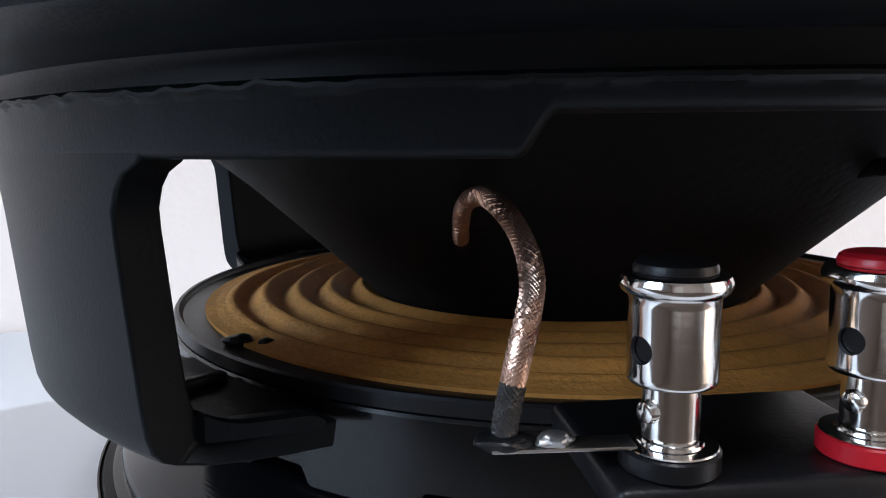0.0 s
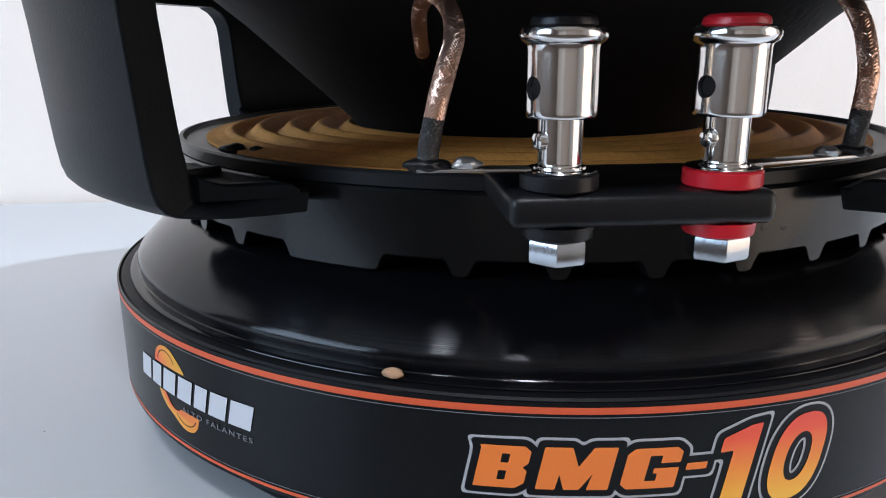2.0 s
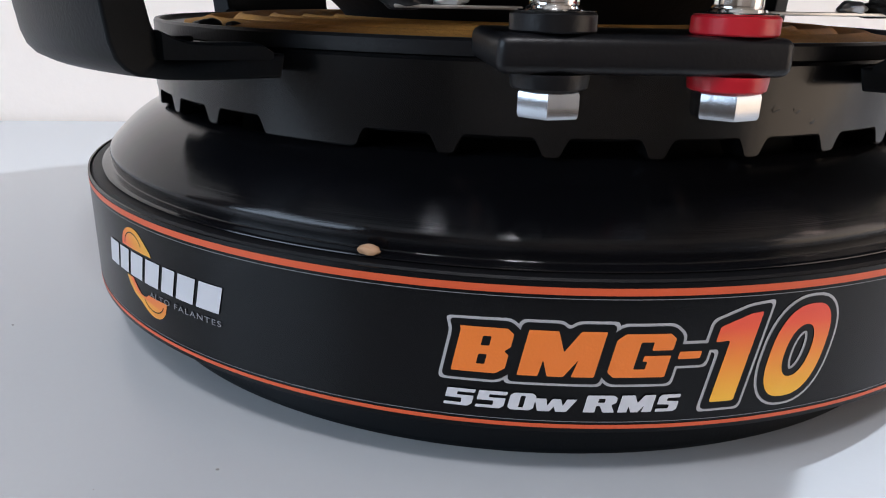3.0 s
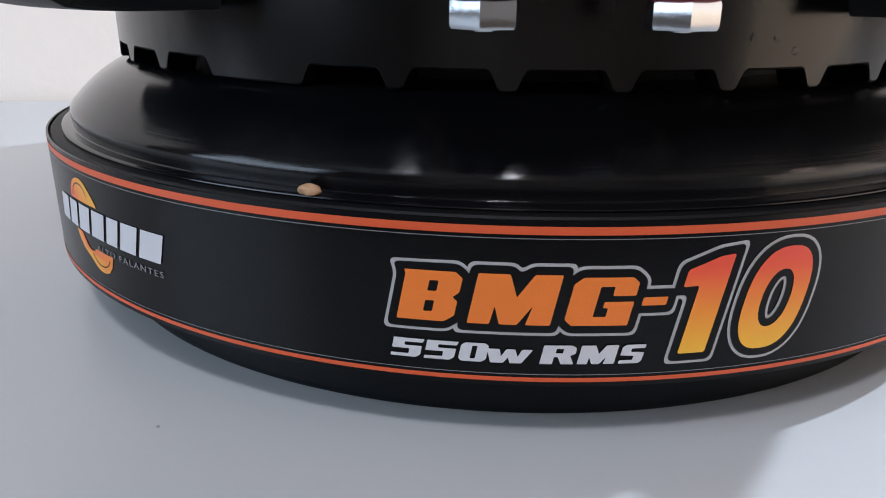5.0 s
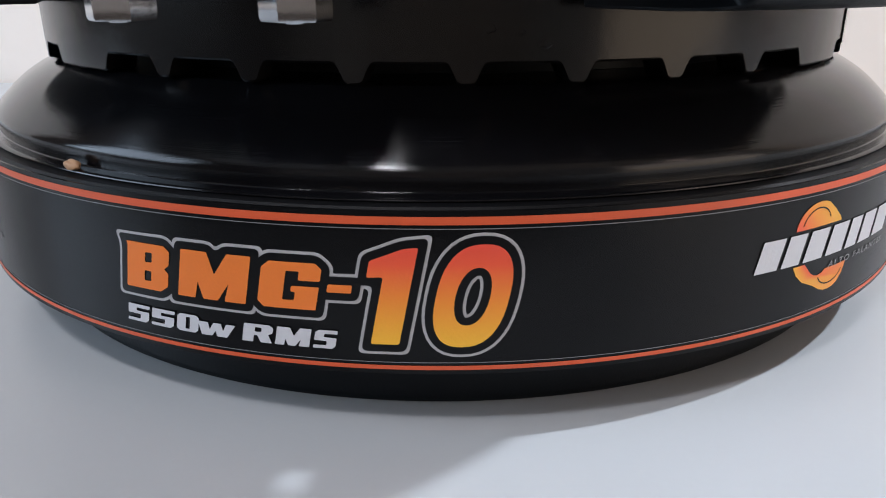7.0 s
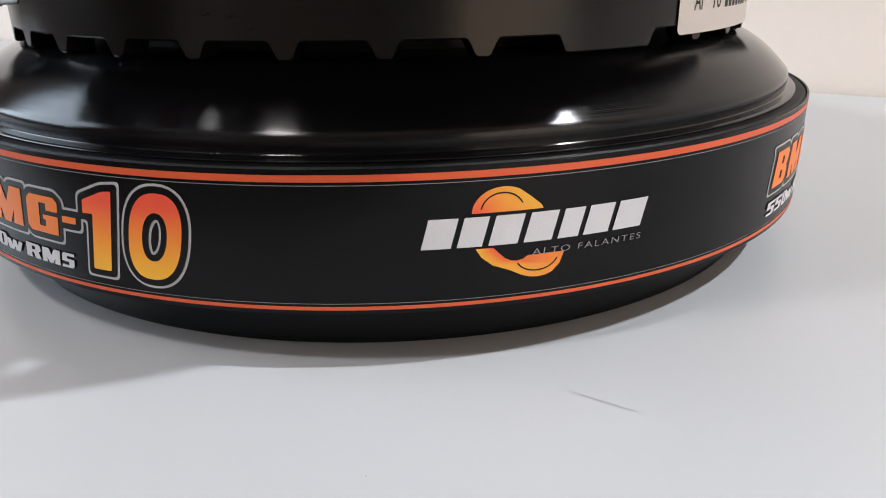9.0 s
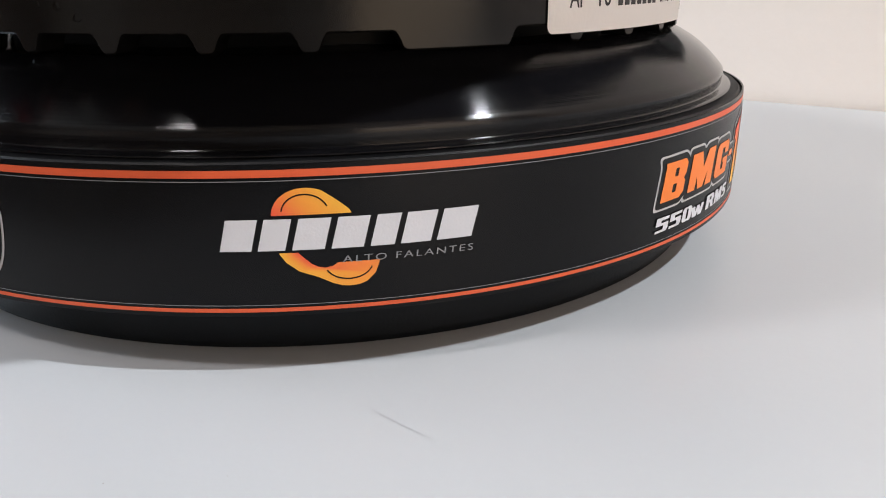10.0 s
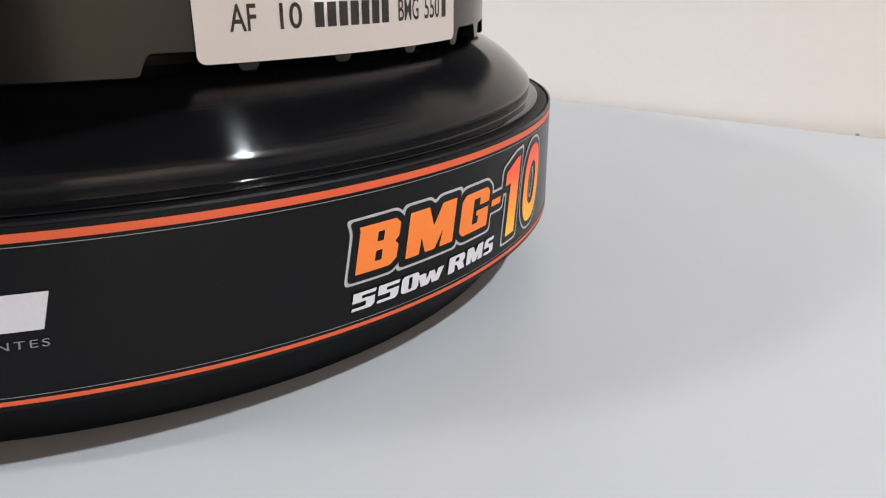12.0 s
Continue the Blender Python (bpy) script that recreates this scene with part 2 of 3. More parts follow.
# ---- flat print, wrapped on a cylinder ----
def grown(loop, d):
    """A closed outline moved outwards by d (loops run anticlockwise; holes clockwise)."""
    out, n = [], len(loop)
    for i in range(n):
        p, q, r = (Vector(loop[(i + k) % n]) for k in (-1, 0, 1))
        a, b = (q - p).normalized(), (r - q).normalized()
        na, nb = Vector((a.y, -a.x)), Vector((b.y, -b.x))
        m = (na + nb) / 2
        out.append(tuple(q + m / max(m.length_squared, 0.35) * d))
    return out


def eased(loop, c):
    """A closed outline with its corners rounded over the length c."""
    if len(loop) > 20:
        return loop
    out, n = [], len(loop)
    for i in range(n):
        p, q, r = (Vector(loop[(i + k) % n]) for k in (-1, 0, 1))
        a = q + (p - q) * min(0.42, c / (p - q).length)
        b = q + (r - q) * min(0.42, c / (r - q).length)
        out += [tuple(a * (1 - t) ** 2 + q * 2 * t * (1 - t) + b * t * t) for t in (0, 0.25, 0.5, 0.75, 1)]
    return out


def filled(loops):
    """A flat mesh inside closed loops, holes left out."""
    cu = bpy.data.curves.new("outline", "CURVE")
    cu.dimensions, cu.fill_mode = "2D", "BOTH"
    for loop in loops:
        s = cu.splines.new("POLY")
        s.points.add(len(loop) - 1)
        for pt, (x, y) in zip(s.points, loop):
            pt.co = (x, y, 0, 1)
        s.use_cyclic_u = True
    return flattened(cu)


def flattened(cu):
    ob = new("outline", cu)
    me = bpy.data.meshes.new_from_object(ob.evaluated_get(bpy.context.evaluated_depsgraph_get()))
    bm = bmesh.new()
    bm.from_mesh(me)
    bpy.data.objects.remove(ob)
    bpy.data.curves.remove(cu)
    bpy.data.meshes.remove(me)
    return bm


def written(body, x0, x1, y0, y1, shear=0.0, bold=0.0, spacing=1.0):
    """A line of lettering that fills the box x0..x1, y0..y1 before it leans."""
    cu = bpy.data.curves.new("lettering", "FONT")
    cu.body, cu.offset, cu.space_character, cu.resolution_u = body, bold, spacing, 4
    bm = flattened(cu)
    xs, ys = [v.co.x for v in bm.verts], [v.co.y for v in bm.verts]
    for v in bm.verts:
        y = y0 + (v.co.y - min(ys)) / (max(ys) - min(ys)) * (y1 - y0)
        v.co = (x0 + (v.co.x - min(xs)) / (max(xs) - min(xs)) * (x1 - x0) + shear * (y - y0), y, 0)
    return bm


def wrapped(bm, at, radius, turn=0.0, step=0.012):
    """Wraps a flat print (x along the girth, y up, in magnet radii) on a cylinder, its x = 0 at the angle at."""
    xs = [v.co.x for v in bm.verts]
    lo, hi = min(xs), max(xs)
    x = lo + step
    while x < hi:
        bmesh.ops.bisect_plane(bm, geom=bm.verts[:] + bm.edges[:] + bm.faces[:], plane_co=(x, 0, 0), plane_no=(1, 0, 0))
        x += step
    uv = bm.loops.layers.uv.new("print")
    for f in bm.faces:
        for c in f.loops:
            c[uv].uv = ((c.vert.co.x - lo) / (hi - lo), c.vert.co.y)
    for v in bm.verts:
        a = radians(at) + v.co.x / radius
        v.co = (U * radius * math.cos(a), U * radius * math.sin(a), U * v.co.y)
    for f in bm.faces:
        c = f.calc_center_median()
        f.normal_update()
        if f.normal.x * c.x + f.normal.y * c.y < 0:
            f.normal_flip()
    return bm


def print_part(name, bm, mat, parent, label=""):
    me = bpy.data.meshes.new(name)
    bm.to_mesh(me)
    bm.free()
    me.materials.append(mat)
    ob = new(name, me)
    ob.parent = parent
    return tagged(ob, label) if label else ob


# ---- the room ----
def slab(name, x0, x1, y0, y1, z0, z1, mat, label, category):
    return tagged(part(name, block(x0, x1, y0, y1, z0, z1, scale=1), mat, smooth=0), label, category, kind="structure")


WY = 2.25 * U        # the wall behind the table
slab("floor", -2.0, 2.4, -3.6, WY + 0.2, -0.1, 0.0, M_FLOOR, "brown tiled floor of the room", "floor")
slab("ceiling", -2.0, 2.4, -3.6, WY + 0.2, 2.6, 2.7, M_ROOM, "plain painted ceiling", "ceiling")
slab("wall_north", -1.8, 2.2, WY, WY + 0.15, 0.0, 2.6, M_WALL, "cream painted plaster wall behind the table", "wall")
# Unseen south wall in two tones, split to shape the chrome's reflections.
slab("wall_south", -0.5, 2.2, -3.55, -3.4, 0.0, 2.6, M_TAN, "unseen south wall, tan to shape reflections", "wall")
slab("wall_southwest", -1.8, -0.5, -3.55, -3.4, 0.0, 2.6, M_ROOM, "unseen lighter piece of south wall for bright reflections", "wall")


def pierced_wall(name, x0, x1, pieces, mat, label):
    """A wall with one opening: the pieces round it in one mesh."""
    bm = bmesh.new()
    for y0, y1, z0, z1 in pieces:
        piece = block(x0, x1, y0, y1, z0, z1, scale=1)
        me = bpy.data.meshes.new("piece")
        piece.to_mesh(me)
        piece.free()
        bm.from_mesh(me)
        bpy.data.meshes.remove(me)
    tagged(part(name, bm, mat, smooth=0), label, "wall", kind="structure")


END = WY + 0.15
# Unseen west wall, kept dark so the plate and ring reflect no bright wall.
pierced_wall("wall_west", -1.95, -1.8, ((-3.55, -1.6, 0, 2.6), (-0.2, END, 0, 2.6), (-1.6, -0.2, 0, 0.95), (-1.6, -0.2, 2.15, 2.6)), M_DARK, "unseen wall, dark brown to darken reflections, with a window opening")
# The east wall's opening is added to let the warm fill in.
pierced_wall("wall_east", 2.2, 2.35, ((-3.55, -1.75, 0, 2.6), (-0.15, END, 0, 2.6), (-1.75, -0.15, 2.05, 2.6)), M_ROOM, "unseen painted wall with an added opening for warm fill light")


def make_table():
    table = tagged(new("table"), "white laminate table top standing against the wall", "table")
    table.location = (0.1, WY - 0.195, 0)
    part("tabletop", block(-1.0, 1.0, -0.195, 0.192, TABLE - 0.028, TABLE, 0.002, scale=1), M_TABLE, table)
    leg = block(-0.025, 0.025, -0.025, 0.025, 0, TABLE - 0.028, 0.003, scale=1)
    first = part("leg", leg, M_TABLE, table)
    first.location = (-0.92, -0.15, 0)
    for x, y in ((0.92, -0.15), (-0.92, 0.15), (0.92, 0.15)):
        other = new("leg", first.data)
        other.parent, other.location = table, (x, y, 0)
    return table


table_thing = make_table()


def make_ceiling_lamp(at, half, label):
    """A square panel lamp: a housing on the ceiling with a raised frame round the opening."""
    lamp = tagged(new("ceiling_lamp"), label, "lamp")
    lamp.location = (at[0], at[1], 2.6)
    low = at[2] - 2.6
    part("housing", block(-half, half, -half, half, low + 0.012, 0.0, 0.004, scale=1), M_ROOM, lamp)
    for x0, x1, y0, y1 in ((-half, half, -half, -half + 0.02), (-half, half, half - 0.02, half), (-half, -half + 0.02, -half + 0.021, half - 0.021), (half - 0.02, half, -half + 0.021, half - 0.021)):
        part("frame", block(x0, x1, y0, y1, low - 0.004, low + 0.0115, 0.002, scale=1), M_ROOM, lamp)


def make_wall_lamp(at, away, size, label):
    """A lamp on a wall: a backplate and an arm that carries an open square shade behind the light."""
    lamp = tagged(new("wall_lamp"), label, "lamp")
    lamp.location = at
    out = Vector(away)
    back = (Vector((0, 0, TOP)) - Vector(at)).normalized() * -0.012
    shade = block(-size, size, -size, size, -0.004, 0.004, 0.002, scale=1)
    bmesh.ops.transform(shade, verts=shade.verts, matrix=Matrix.Translation(back) @ back.to_track_quat("Z", "Y").to_matrix().to_4x4())
    part("shade", shade, M_ROOM, lamp)
    part("arm", sweep([back, back + 0.5 * (out - back) + Vector((0, 0, 0.012)), out], 0.006, 12), M_TIN, lamp)
    plate = block(-0.04, 0.04, -0.04, 0.04, -0.006, 0.006, 0.002, scale=1)
    bmesh.ops.transform(plate, verts=plate.verts, matrix=Matrix.Translation(out) @ out.to_track_quat("Z", "Y").to_matrix().to_4x4())
    part("backplate", plate, M_TIN, lamp)


make_ceiling_lamp(PANEL_AT, 0.15, "square white ceiling lamp over the room")
make_ceiling_lamp(SMALL_AT, 0.09, "small square white ceiling lamp")
make_wall_lamp(WALL_AT, (0, WY - WALL_AT[1] - 0.006, 0.01), 0.04, "small wall lamp giving cool white light")
make_wall_lamp(EAST_AT, (2.2 - EAST_AT[0] - 0.006, 0, 0.01), 0.15, "square wall lamp giving warm light above the fill opening")

# ---- the loudspeaker ----
speaker = tagged(new("loudspeaker"), "ten inch black woofer standing on its magnet on a white table", "loudspeaker")
speaker.location = (0, 0, TOP)

part("back_plate", lathe([(0.0001, -0.015), (0.894, -0.015), (0.903, -0.012), (0.907, -0.005), (0.908, 0.083), (0.0001, 0.083)], 360), M_CAST, speaker, "black painted steel back plate")
part("magnet", lathe([(0.30, 0.0835), (0.985, 0.0835), (0.996, 0.092), (0.996, 0.303), (0.989, 0.310), (0.30, 0.310)], 240), M_FERRITE, speaker, "round ferrite magnet with a printed label")
label_band = part("label_band", lathe([(0.9965, 0.088), (1.0, 0.088), (1.0, 0.3085), (0.9965, 0.3085)], 480), M_LABEL, speaker, "black vinyl label printed with orange lettering")
foot = [(0.20, 0.3105), (0.969, 0.3105), (0.9725, 0.3113), (0.9733, 0.3127), (0.9725, 0.3143), (0.9700, 0.3157), (0.9660, 0.3164), (0.9580, 0.3168), (0.9545, 0.3175), (0.9532, 0.3190), (0.9532, 0.322), (0.9540, 0.329), (0.9548, 0.336), (0.9548, 0.3405), (0.9540, 0.3435), (0.9525, 0.3470)]
slope = [(0.9485 - 0.1105 * k / 22 + 0.008 * 0.59 * math.sin(math.pi * k / 22), 0.3520 + 0.0815 * k / 22 + 0.008 * 0.81 * math.sin(math.pi * k / 22)) for k in range(23)]
part("top_plate", lathe(foot + slope + [(0.830, 0.435), (0.20, 0.435)], 360), M_PLATE, speaker, "gloss black top plate with a turned sloping edge")

# stripes round the label
for name, lo, hi, mat in (("stripe", 0.2910, 0.3015, M_LINE), ("stripe", 0.0945, 0.1005, M_LINE), ("stripe", 0.2855, 0.2866, M_GREY), ("stripe", 0.1045, 0.1055, M_GREY)):
    bm = bmesh.new()
    cols = [[bm.verts.new((U * 1.0006 * math.cos(a), U * 1.0006 * math.sin(a), U * z)) for z in (lo, hi)] for a in (2 * math.pi * i / 480 for i in range(480))]
    for a, b in zip(cols, cols[1:] + cols[:1]):
        bm.faces.new((a[0], b[0], b[1], a[1]))
    print_part(name, bm, mat, label_band)

D = math.pi / 180      # degrees of girth to magnet radii on the label


def letter_shapes():
    """The outlines of the heavy leaning characters: anticlockwise loops, then clockwise holes, by character."""
    def box(x0, y0, x1, y1):
        return [(x0, y0), (x0, y1), (x1, y1), (x1, y0)]

    def oval(cx, cy, a, b, turn, n=40, power=2.5):
        pts = []
        for i in range(n):
            t = turn * 2 * math.pi * i / n
            c, s = math.cos(t), math.sin(t)
            pts.append((cx + a * math.copysign(abs(c) ** (2 / power), c), cy + b * math.copysign(abs(s) ** (2 / power), s)))
        return pts
    B = [[(0, 0), (0.84, 0), (1, 0.13), (1, 0.42), (0.9, 0.5), (1, 0.6), (1, 0.88), (0.86, 1), (-0.04, 1), (0, 0.93)], box(0.44, 0.19, 0.60, 0.41), box(0.44, 0.60, 0.60, 0.81)]
    M = [[(0, 0), (0.27, 0), (0.285, 0.36), (0.39, 0), (0.60, 0), (0.735, 0.38), (0.70, 0), (1, 0), (1, 1), (0.67, 1), (0.52, 0.55), (0.38, 1), (0, 1)]]
    G = [[(0.12, 0), (1, 0), (1, 0.50), (0.54, 0.50), (0.54, 0.37), (0.62, 0.37), (0.62, 0.19), (0.42, 0.19), (0.42, 0.81), (0.64, 0.81), (0.64, 0.62), (1, 0.62), (1, 0.88), (0.88, 1), (0.12, 1), (0, 0.86), (0, 0.13)]]
    five = [[(0, 0), (0.86, 0), (1, 0.16), (1, 0.62), (0.40, 0.62), (0.40, 0.80), (1, 0.80), (1.04, 1), (0, 1), (0, 0.44), (0.60, 0.44), (0.60, 0.17), (0, 0.17)]]
    nought = [[(0.14, 0), (0.86, 0), (1, 0.14), (1, 0.86), (0.86, 1), (0.14, 1), (0, 0.86), (0, 0.14)], box(0.41, 0.16, 0.60, 0.84)]
    w = [[(0.14, 0), (0.42, 0), (0.50, 0.30), (0.56, 0), (0.82, 0), (1, 0.74), (0.76, 0.74), (0.70, 0.34), (0.62, 0.74), (0.42, 0.74), (0.34, 0.34), (0.28, 0.74), (0, 0.74)]]
    R = [[(0, 0), (0.38, 0), (0.38, 0.38), (0.50, 0.38), (0.64, 0), (1.02, 0), (0.86, 0.45), (1, 0.56), (1, 0.86), (0.86, 1), (0, 1)], box(0.40, 0.58, 0.62, 0.82)]
    S = [[(0, 0), (0.86, 0), (1, 0.14), (1, 0.58), (0.42, 0.62), (0.42, 0.80), (1, 0.80), (1, 1), (0.14, 1), (0, 0.86), (0, 0.44), (0.58, 0.40), (0.58, 0.18), (0, 0.18)]]
    dash = [[(0, 0), (1, 0), (1, 1), (0, 1)]]
    one = [[(0, 0), (0.60, 0), (0.60, 1), (0.30, 0.985), (-0.34, 0.86), (-0.34, 0.69), (0, 0.70)]]
    zero = [oval(0.5, 0.5, 0.5, 0.5, 1), oval(0.5, 0.5, 0.235, 0.28, -1, power=2.2)]
    return B, M, G, dash, one, zero, five, nought, w, R, S


def glyph(shape, x0, x1, y0, y1, lean=0.2):
    out = []
    for loop in shape:
        out.append([(x0 + x * (x1 - x0) + lean * y * (y1 - y0), y0 + y * (y1 - y0)) for x, y in loop])
    return out


def model_print(at):
    """Model name and power, printed on the label round the angle at."""
    B, M, G, dash, one, zero, five, nought, w, R, S = letter_shapes()
    small = [glyph(B, -14.9 * D, -10.8 * D, 0.174, 0.241), glyph(M, -9.8 * D, -3.9 * D, 0.174, 0.241), glyph(G, -3.0 * D, 1.6 * D, 0.174, 0.238), glyph(dash, 2.5 * D, 4.3 * D, 0.2, 0.211)]
    large = [glyph(one, 5.6 * D, 9.1 * D, 0.131, 0.263), glyph(zero, 9.6 * D, 14.9 * D, 0.128, 0.267)]
    hull_m = [[(0, 0), (1, 0), (1, 1), (0.67, 1), (0.52, 0.82), (0.38, 1), (0, 1)]]
    hull_g = [[(0.12, 0), (1, 0), (1, 0.88), (0.88, 1), (0.12, 1), (0, 0.86), (0, 0.13)]]
    cores = [small[0][:1], glyph(hull_m, -9.8 * D, -3.9 * D, 0.174, 0.241), glyph(hull_g, -3.0 * D, 1.6 * D, 0.174, 0.238), small[3]] + large
    for k, (name, grow, mat) in enumerate((("outline", 0.0146, M_SILVER), ("outline_inside", 0.0106, M_LABEL))):
        for i, g in enumerate(cores):
            loops = [eased(grown(g[0], grow), 0.009)] + [grown(h, grow) for h in g[1:] if len(h) > 8]
            print_part(name, wrapped(filled(loops), at, 1.0007 + 0.0006 * k + 0.00004 * i), mat, label_band)
    for g in small:
        print_part("letter", wrapped(filled([eased(h, 0.002) for h in g]), at, 1.0022), M_ORANGE, label_band)
    for g in large:
        print_part("numeral", wrapped(filled([eased(h, 0.0035) for h in g]), at, 1.0022), M_BLEND, label_band)
    for shape, x0, x1 in ((five, -15.4, -13.2), (five, -12.9, -10.7), (nought, -10.4, -8.4), (w, -8.5, -5.2), (R, -4.5, -2.1), (M, -1.8, 0.9), (S, 1.2, 2.9)):
        print_part("power_rating", wrapped(filled([eased(h, 0.0012) for h in glyph(shape, x0 * D, x1 * D, 0.121, 0.147)]), at, 1.0022), M_WHITE, label_band)


def mark_print(at):
    """The maker's mark as plain shapes: slanting white blocks over an orange swirl, and the line of lettering below."""
    def arc(cx, cy, a, b, t0, t1, n=24):
        return [(cx + a * math.cos(radians(t0 + (t1 - t0) * i / n)), cy + b * math.sin(radians(t0 + (t1 - t0) * i / n))) for i in range(n + 1)]
    upper = arc(43.0 * D, 0.2375, 0.0475, 0.038, 180, 62) + [(45.3 * D, 0.2585), (46.3 * D, 0.244), (46.5 * D, 0.2375)]
    lower = [(40.6 * D, 0.183), (41.1 * D, 0.169), (42.1 * D, 0.155), (43.6 * D, 0.145), (44.7 * D, 0.135), (45.5 * D, 0.1305), (46.2 * D, 0.1295), (46.9 * D, 0.131), (47.5 * D, 0.135), (48.2 * D, 0.147), (48.6 * D, 0.166),
             (45.2 * D, 0.166), (44.8 * D, 0.161), (44.2 * D, 0.159), (43.6 * D, 0.161), (43.1 * D, 0.166), (42.1 * D, 0.183)]

    def stroke(pts, w):
        out = []
        for i, q in enumerate(pts):
            d = (Vector(pts[min(i + 1, len(pts) - 1)]) - Vector(pts[max(i - 1, 0)])).normalized() * w
            out.append((q[0] + d.y, q[1] - d.x))
        return out + [tuple(2 * Vector(q) - Vector(o)) for q, o in zip(pts[::-1], out[::-1])]
    for shape, line in ((upper[::-1], arc(42.9 * D, 0.2395, 0.032, 0.027, 172, 20)), (lower, arc(46.1 * D, 0.163, 0.033, 0.0225, 200, 345))):
        swirl = print_part("swirl", wrapped(filled([shape]), at, 1.0008), M_SWIRL, label_band, "orange and yellow swirl of the maker's mark")
        print_part("swirl_line", wrapped(filled([stroke(line, 0.0010)]), at, 1.0012), M_LABEL, swirl)
    for x0, x1 in ((36.0, 38.75), (39.0, 41.4), (41.7, 44.5), (44.8, 47.6), (47.9, 50.1), (50.35, 53.1), (53.35, 56.6)):
        g = glyph([[(0, 0), (1, 0), (1, 1), (0, 1)]], x0 * D, (x1 - 0.25) * D, 0.187, 0.2325, 0.27)
        print_part("mark_bar", wrapped(filled(g), at, 1.0016), M_WHITE, label_band)
    print_part("caption", wrapped(written("ALTO FALANTES", 45.6 * D, 56.5 * D, 0.1655, 0.1755, 0.1, 0.0, 1.25), at, 1.0016), M_GREY, label_band, "small grey lettering")


for k in (-1, 0, 1, 2):
    model_print(-90 + 92.8 * k)
    mark_print(-90 + 92.8 * (k if k < 2 else -2))


def drilled(bm, cutters, name, mat, parent):
    """Cuts round holes through a turned part."""
    ob = part(name, bm, mat, parent, smooth=35)
    for c in cutters:
        bmesh.ops.recalc_face_normals(c, faces=c.faces)
        me = bpy.data.meshes.new("cutter")
        c.to_mesh(me)
        c.free()
        tool = new("cutter", me)
        tool.parent = parent
        mod = ob.modifiers.new("hole", "BOOLEAN")
        mod.object, mod.solver, mod.operation = tool, "EXACT", "DIFFERENCE"
        bpy.context.view_layer.update()
        done = bpy.data.meshes.new_from_object(ob.evaluated_get(bpy.context.evaluated_depsgraph_get()))
        ob.modifiers.clear()
        bpy.data.objects.remove(tool)
        ob.data = done
    for f in ob.data.polygons:
        f.use_smooth = True
    ob.data.set_sharp_from_angle(angle=radians(35))
    ob.data.name = name
    return ob


# ---- basket ----
TOOTH, FIRST = 10.22, -92.3


def ring_section(t):
    """The basket's base ring: notched along its lower edge, one wide tooth."""
    k = round((t - FIRST) / TOOTH)
    off = abs(t - FIRST - k * TOOTH)
    cut = 0.0 if k in (6, 15, 24, -3) else min(1.0, max(0.0, (4.3 - off) / 0.9)) ** 0.75
    zb = 0.436 + 0.028 * cut
    return [(0.80, zb), (0.848, zb), (0.8505, zb + 0.003), (0.8505, 0.567), (0.8475, 0.572), (0.842, 0.5735), (0.80, 0.5735)]


thetas = sorted({round(FIRST + k * TOOTH + s, 3) for k in range(-9, 26) for s in (-5.11, -4.6, -4.25, -3.9, -3.5, -3.15, -1.6, 0, 1.6, 3.15, 3.5, 3.9, 4.25, 4.6)})
base_ring = part("base_ring", ring_mesh(thetas, ring_section), M_RING, speaker, "black cast base ring with a notched edge")
part("hub_wall", lathe([(0.62, 0.4355), (0.70, 0.4355), (0.70, 0.56), (0.62, 0.56)]), M_CAST, speaker)


for a, z, w, h in ((-74.9, 0.508, 0.010, 0.007), (-72.2, 0.505, 0.010, 0.007), (-69.9, 0.488, 0.009, 0.007)):
    nub = bmesh.new()
    bmesh.ops.create_icosphere(nub, subdivisions=3, radius=1)
    for v in nub.verts:
        k = 1 + 0.3 * noise.noise(v.co * 1.5 + Vector((a, 0, 0)))
        v.co = (U * (0.8500 + 0.0008 * v.co.x * k), U * w * v.co.y * k, U * (z + h * v.co.z * k))
    bmesh.ops.rotate(nub, verts=nub.verts, matrix=Matrix.Rotation(radians(a), 3, "Z"))
    part("casting_mark", nub, M_RING, base_ring)


def foot_spread(r):
    """Degrees by which an arm's foot widens at the radius r."""
    return 7.4 * min(1.0, max(0.0, (1.045 - r) / 0.14)) * min(1.0, max(0.0, (r - 0.87) / 0.03))


